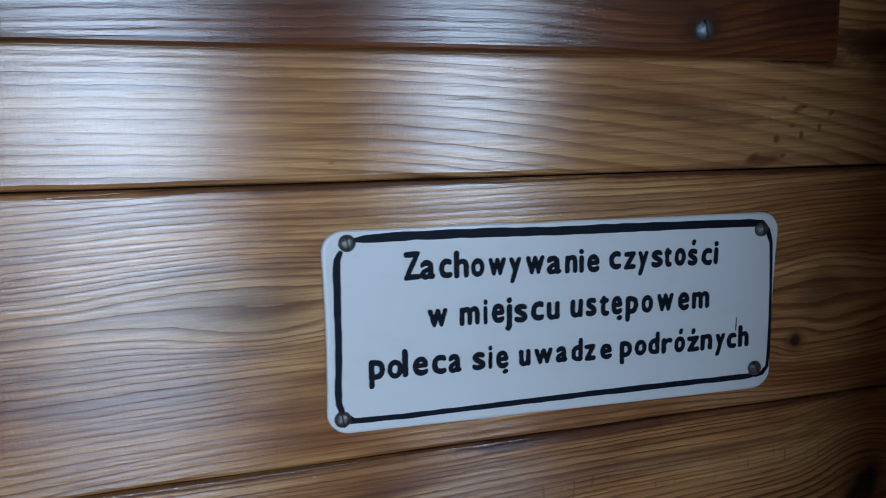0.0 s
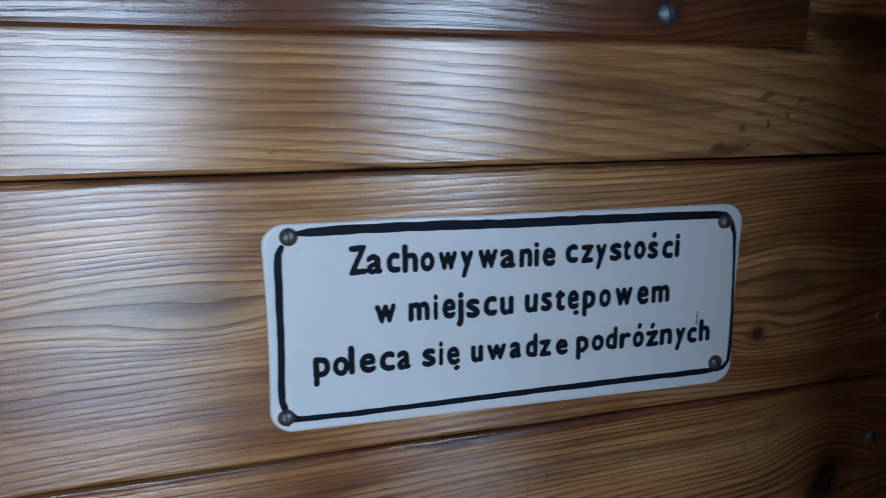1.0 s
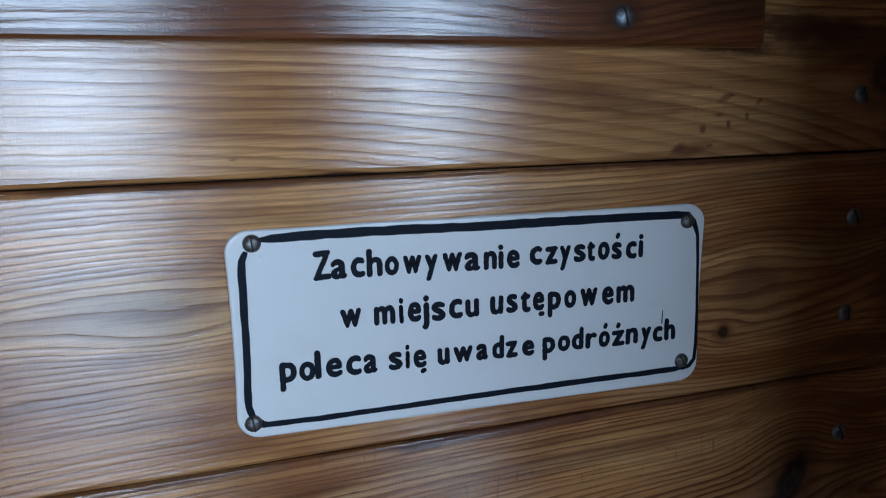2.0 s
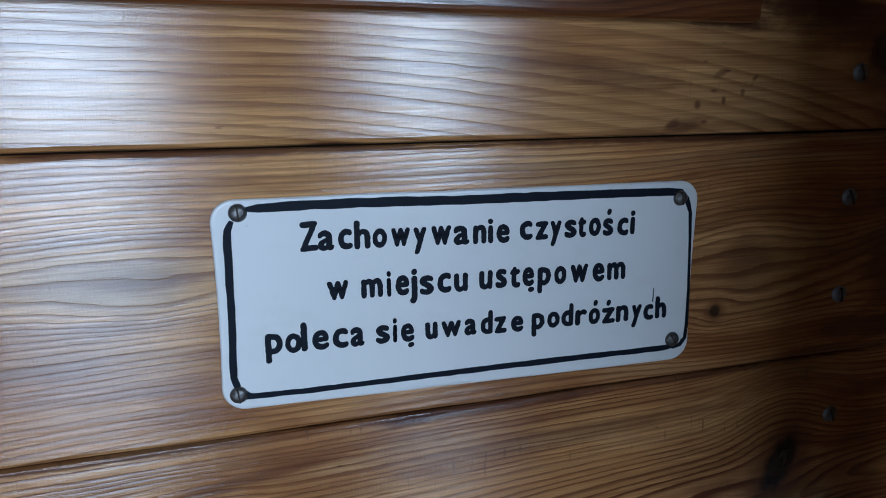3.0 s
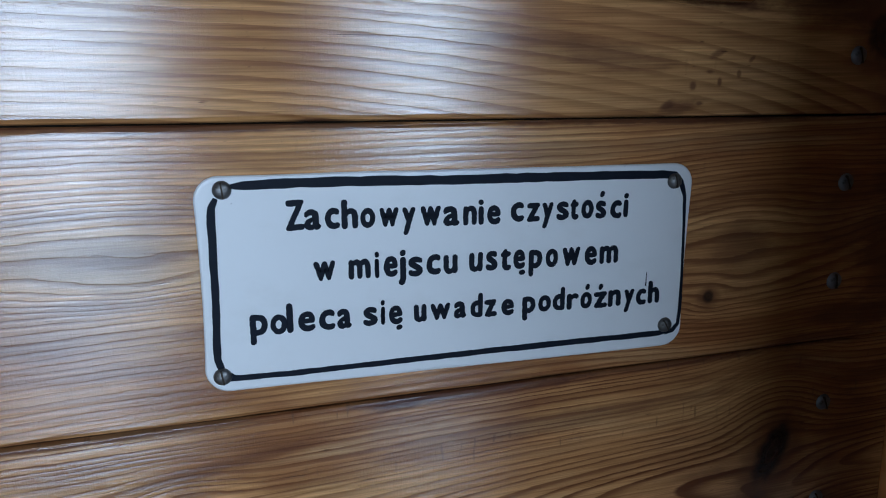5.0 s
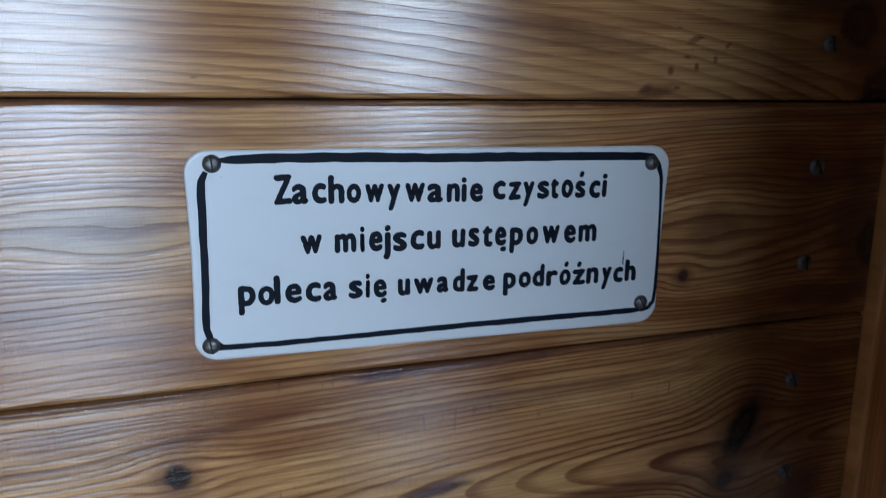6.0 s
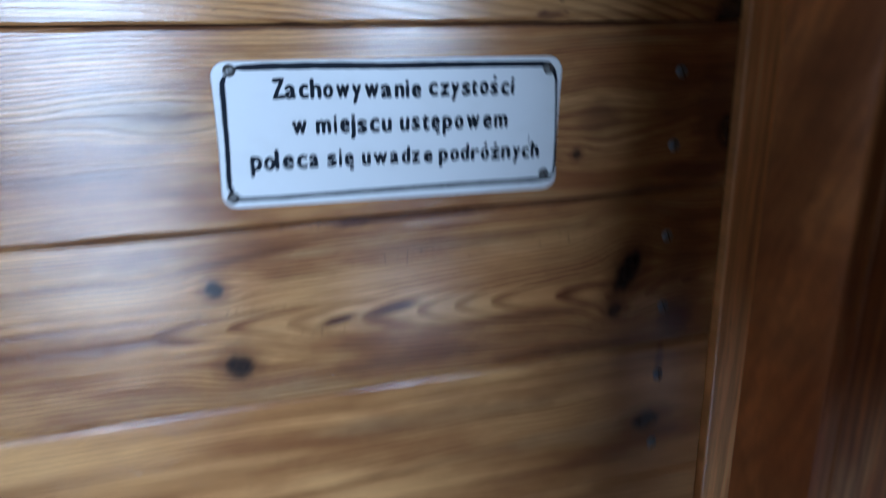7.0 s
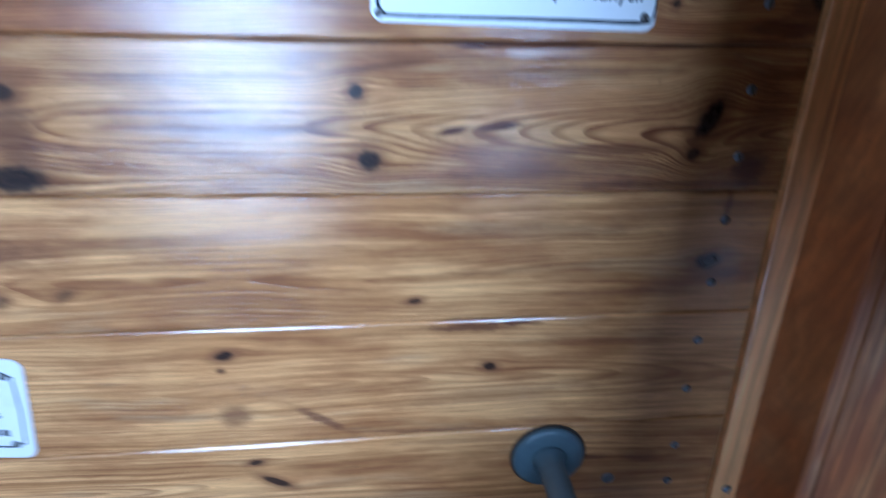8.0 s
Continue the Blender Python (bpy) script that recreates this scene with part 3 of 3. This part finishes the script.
SIGN_Y = -0.0021
sign = tagged(part("enamel_sign", plate(0.1972, 0.0792, 0.0088, 0.0016, 0.0008), ENAMEL), "white enamel sign with hand-painted black lettering and border", "sign")
sign_at = pose(-0.0041, -0.0004, 1.4979, 0, 1.25, 0)
sign.data.transform(sign_at)
word("Zachowywanie", "-71.4 -64.8 -65.0 -58.9 -57.5 -52.2 -51.6 -45.5 -44.7 -39.2 -37.7 -30.5 -28.9 -23.9 -22.0 -14.2 -13.1 -6.8 -5.3 0.2 0.9 3.0 4.4 9.9", 1.5190, 1.5157, 0.0077, SIGN_Y, sign, 1)
word("czystości", "14.2 19.6 20.8 26.3 27.3 31.9 33.4 38.8 39.3 43.0 44.2 49.5 50.5 55.3 57.1 62.2 63.0 65.1", 1.5161, 1.5147, 0.0075, SIGN_Y, sign, 2)
word("w", "-62.6 -54.7", 1.4994, 1.4991, 0.0077, SIGN_Y, sign, 3)
word("miejscu", "-49.9 -41.6 -40.1 -38.4 -36.7 -31.4 -31.0 -28.1 -27.3 -21.5 -20.2 -14.5 -13.4 -7.7", 1.4989, 1.4973, 0.0080, SIGN_Y, sign, 4)
word("ustępowem", "-3.1 2.5 3.7 8.6 9.8 14.3 15.3 20.3 21.8 27.6 29.1 34.5 36.3 44.1 46.3 51.7 53.0 61.5", 1.4975, 1.4957, 0.0079, SIGN_Y, sign, 5)
word("poleca", "-86.6 -80.2 -79.4 -73.3 -73.5 -71.1 -69.4 -63.2 -61.7 -55.8 -55.0 -49.6", 1.4808, 1.4799, 0.0080, SIGN_Y, sign, 6)
word("się", "-45.3 -39.7 -38.4 -36.8 -35.3 -30.0", 1.4802, 1.4796, 0.0076, SIGN_Y, sign, 7)
word("uwadze", "-25.5 -20.5 -18.9 -10.9 -9.5 -4.4 -2.7 2.4 3.2 8.4 10.3 15.7", 1.4796, 1.4783, 0.0071, SIGN_Y, sign, 8)
word("podróżnych", "19.3 25.0 26.2 31.7 32.5 37.8 38.8 44.1 44.9 50.1 51.1 57.1 57.6 63.5 65.1 69.6 70.7 75.5 76.4 81.8", 1.4783, 1.4764, 0.0072, SIGN_Y, sign, 9)
BORDER = [
    ([(-0.0905, 1.5357), (-0.0852, 1.5358), (-0.0658, 1.5358), (-0.0352, 1.535), (-0.0136, 1.534), (0.0206, 1.5332), (0.0573, 1.5322), (0.0806, 1.5314), (0.0865, 1.531), (0.0893, 1.528), (0.0914, 1.522), (0.0919, 1.51), (0.0924, 1.4853), (0.0923, 1.4726), (0.0917, 1.4662), (0.0893, 1.4634), (0.0855, 1.4628)],
     [0.0012, 0.0032, 0.0034, 0.0036, 0.0035, 0.0036, 0.0034, 0.0032, 0.003, 0.0024, 0.0016, 0.0012, 0.0013, 0.0015, 0.0017, 0.002, 0.0024]),
    ([(-0.0945, 1.5318), (-0.0962, 1.5285), (-0.0966, 1.523), (-0.0969, 1.513), (-0.0973, 1.5), (-0.0976, 1.49), (-0.0984, 1.48), (-0.0986, 1.4732), (-0.0972, 1.4685)], [0.0018, 0.0028, 0.003, 0.0028, 0.0027, 0.0027, 0.0027, 0.0026, 0.0022]),
    ([(-0.0955, 1.4664), (-0.0934, 1.4655), (-0.0904, 1.4652), (-0.0699, 1.4646), (-0.0375, 1.4644), (0.0092, 1.464), (0.0341, 1.4636), (0.0602, 1.4631), (0.082, 1.4627), (0.086, 1.4632)], [0.004, 0.0024, 0.0021, 0.0022, 0.0022, 0.0025, 0.0025, 0.0024, 0.0024, 0.002]),
]
for k, (points, widths) in enumerate(BORDER):
    part("border", stroke(points, widths, SIGN_Y - 0.0001, 30 + k), BLACK, sign)
part("scratch", stroke([(0.0753, 1.4905), (0.0751, 1.4845)], [0.0002, 0.0005], SIGN_Y - 0.0001, 61), BLACK, sign)
for x, z, turn in [(-0.0922, 1.5346, 85), (0.0862, 1.5285, 80), (0.0853, 1.4662, 60), (-0.0974, 1.4665, 82)]:
    screw_head("screw", 0.0033, RUSTY, sign, x, z, SIGN_Y + 0.0003, turn)

small_sign = tagged(part("enamel_sign", plate(0.17, 0.102, 0.010, 0.0016, 0), ENAMEL), "smaller white enamel sign with black lettering and thin border", "sign")
small_at = pose(-0.4705, -0.0004, 1.1535, 0, 5.0, 0)
small_sign.data.transform(small_at)
turn5 = lambda x, z: (small_at @ Vector((x, 0, z))).xz
part("border", stroke([turn5(-0.06, 0.0395), turn5(0.066, 0.0395), turn5(0.0755, 0.034), turn5(0.078, 0.0), turn5(0.0775, -0.034), turn5(0.068, -0.0385), turn5(-0.06, -0.0385)],
                      [0.0016, 0.0016, 0.0018, 0.0018, 0.0018, 0.0016, 0.0016], SIGN_Y - 0.0001, 77), BLACK, small_sign)
a, b = turn5(0.030, -0.008), turn5(0.062, -0.008)
word("czas", " ".join("%.1f" % ((a.x + (b.x - a.x) * f / 4.0) * 1000) for f in (0, 0.85, 1.05, 1.85, 2.05, 2.9, 3.1, 4)), a.y, b.y, 0.0072, SIGN_Y, small_sign, 90)
for k in range(5):
    a, b = turn5(0.030 + k * 0.0078, -0.0235), turn5(0.0352 + k * 0.0078, -0.0235)
    part("lettering", stroke([a, b], [0.0068, 0.0068], SIGN_Y - 0.0001, 95 + k), BLACK, small_sign)
for x, z in ((0.0695, 0.0345), (0.0705, -0.0355)):
    q = turn5(x, z)
    screw_head("screw", 0.0036, RUSTY, small_sign, q.x, q.y, SIGN_Y + 0.0003, 40)

# ---- the compartment round the camera, out of view, with added light blockers ----
LEFT, RIGHT, TOP = -1.0, 0.75, 2.2


def shell(name, material, label, category, *boxes):
    bm = bmesh.new()
    for b in boxes:
        piece = box(*b)
        me = bpy.data.meshes.new("piece")
        piece.to_mesh(me)
        piece.free()
        bm.from_mesh(me)
        bpy.data.meshes.remove(me)
    return tagged(part(name, bm, material), label, category, kind="structure")


shell("floor", LINO, "brown worn linoleum floor", "floor", (LEFT - 0.1, RIGHT + 0.1, BACK - 0.1, 0.1, -0.1, 0))
shell("ceiling", CEIL, "grey painted flat ceiling", "ceiling", (LEFT - 0.1, RIGHT + 0.1, BACK - 0.1, 0.1, TOP, TOP + 0.1))
shell("wall_west", PALE_WALL, "dull grey painted wall", "wall", (LEFT - 0.1, LEFT, BACK - 0.1, 0.1, 0, TOP))
shell("wall_east", PANEL, "varnished wooden side wall", "wall", (RIGHT, RIGHT + 0.1, BACK - 0.1, 0.1, 0, TOP))
shell("wall_north", PANEL, "varnished wooden wall round the door", "wall", (LEFT, -0.602, 0, 0.1, 0, TOP), (0.365, RIGHT, 0, 0.1, 0, TOP), (-0.602, 0.365, 0, 0.1, 2.122, TOP), (-0.602, 0.365, 0.04, 0.1, 0, 2.122))
# Added block for whoever holds the camera: splits the glare, shades the door's right.
shell("light_blocker_mid", PANEL, "unseen dark wooden block, added to part the window glare and shade the door", "wall", (-0.19, 0.075, BACK, -0.6, 0, TOP))
# Added below the view to cut the low window's reflection on the lower planks.
shell("light_blocker_low", PANEL, "unseen low dark block, added to keep low window glare off the door", "wall", (-0.05, 0.21, -0.37, -0.33, 0, 1.205))
# Added out of view: darkens the door's right side and trims the second glare.
shell("light_blocker_right", PANEL, "unseen hanging dark block, added to shade the right of the door", "wall", (0.128, RIGHT, -0.42, -0.375, 1.12, TOP))
(w0, w1, s0, h0), (w2, w3, s1, h1), (_, w4, s2, h2) = WINDOWS
shell("wall_south", CREAM, "brown painted window wall", "wall", (LEFT, w0, BACK - 0.08, BACK, 0, TOP), (w0, w1, BACK - 0.08, BACK, 0, s0), (w0, w1, BACK - 0.08, BACK, h0, TOP), (w1, w2, BACK - 0.08, BACK, 0, TOP),
      (w2, w3, BACK - 0.08, BACK, 0, s2), (w4, w3, BACK - 0.08, BACK, s2, h2), (w2, w3, BACK - 0.08, BACK, h2, s1), (w2, w3, BACK - 0.08, BACK, h1, TOP), (w3, RIGHT, BACK - 0.08, BACK, 0, TOP))
GLASS = Net("window_glass")
GLASS.bsdf.inputs["Transmission Weight"].default_value = 1
GLASS.bsdf.inputs["Roughness"].default_value = 0.02
# The first two follow from the glare on the door; the third is added.
for k, (x0, x1, sill, head) in enumerate(WINDOWS):
    window = tagged(new("window_%d" % (k + 1)), "unseen upright window in a wooden frame, put in for its light", "window", kind="structure")
    for x in (x0, x1 - 0.02):
        part("window_frame", box(x, x + 0.02, BACK - 0.06, BACK - 0.02, sill, head, 0.003), JAMB, window)
    for z in (sill, head - 0.02):
        part("window_frame", box(x0 + 0.0205, x1 - 0.0205, BACK - 0.06, BACK - 0.02, z, z + 0.02, 0.003), JAMB, window)
    pane = part("pane", box(x0 + 0.02, x1 - 0.02, BACK - 0.044, BACK - 0.04, sill + 0.02, head - 0.02), GLASS.mat, window)
    pane.visible_shadow = False
tagged(part("ground", box(-400, 400, -400, 400, -1.2, -1.1), OUTSIDE), "grey gravel ground outside", "ground", kind="structure")
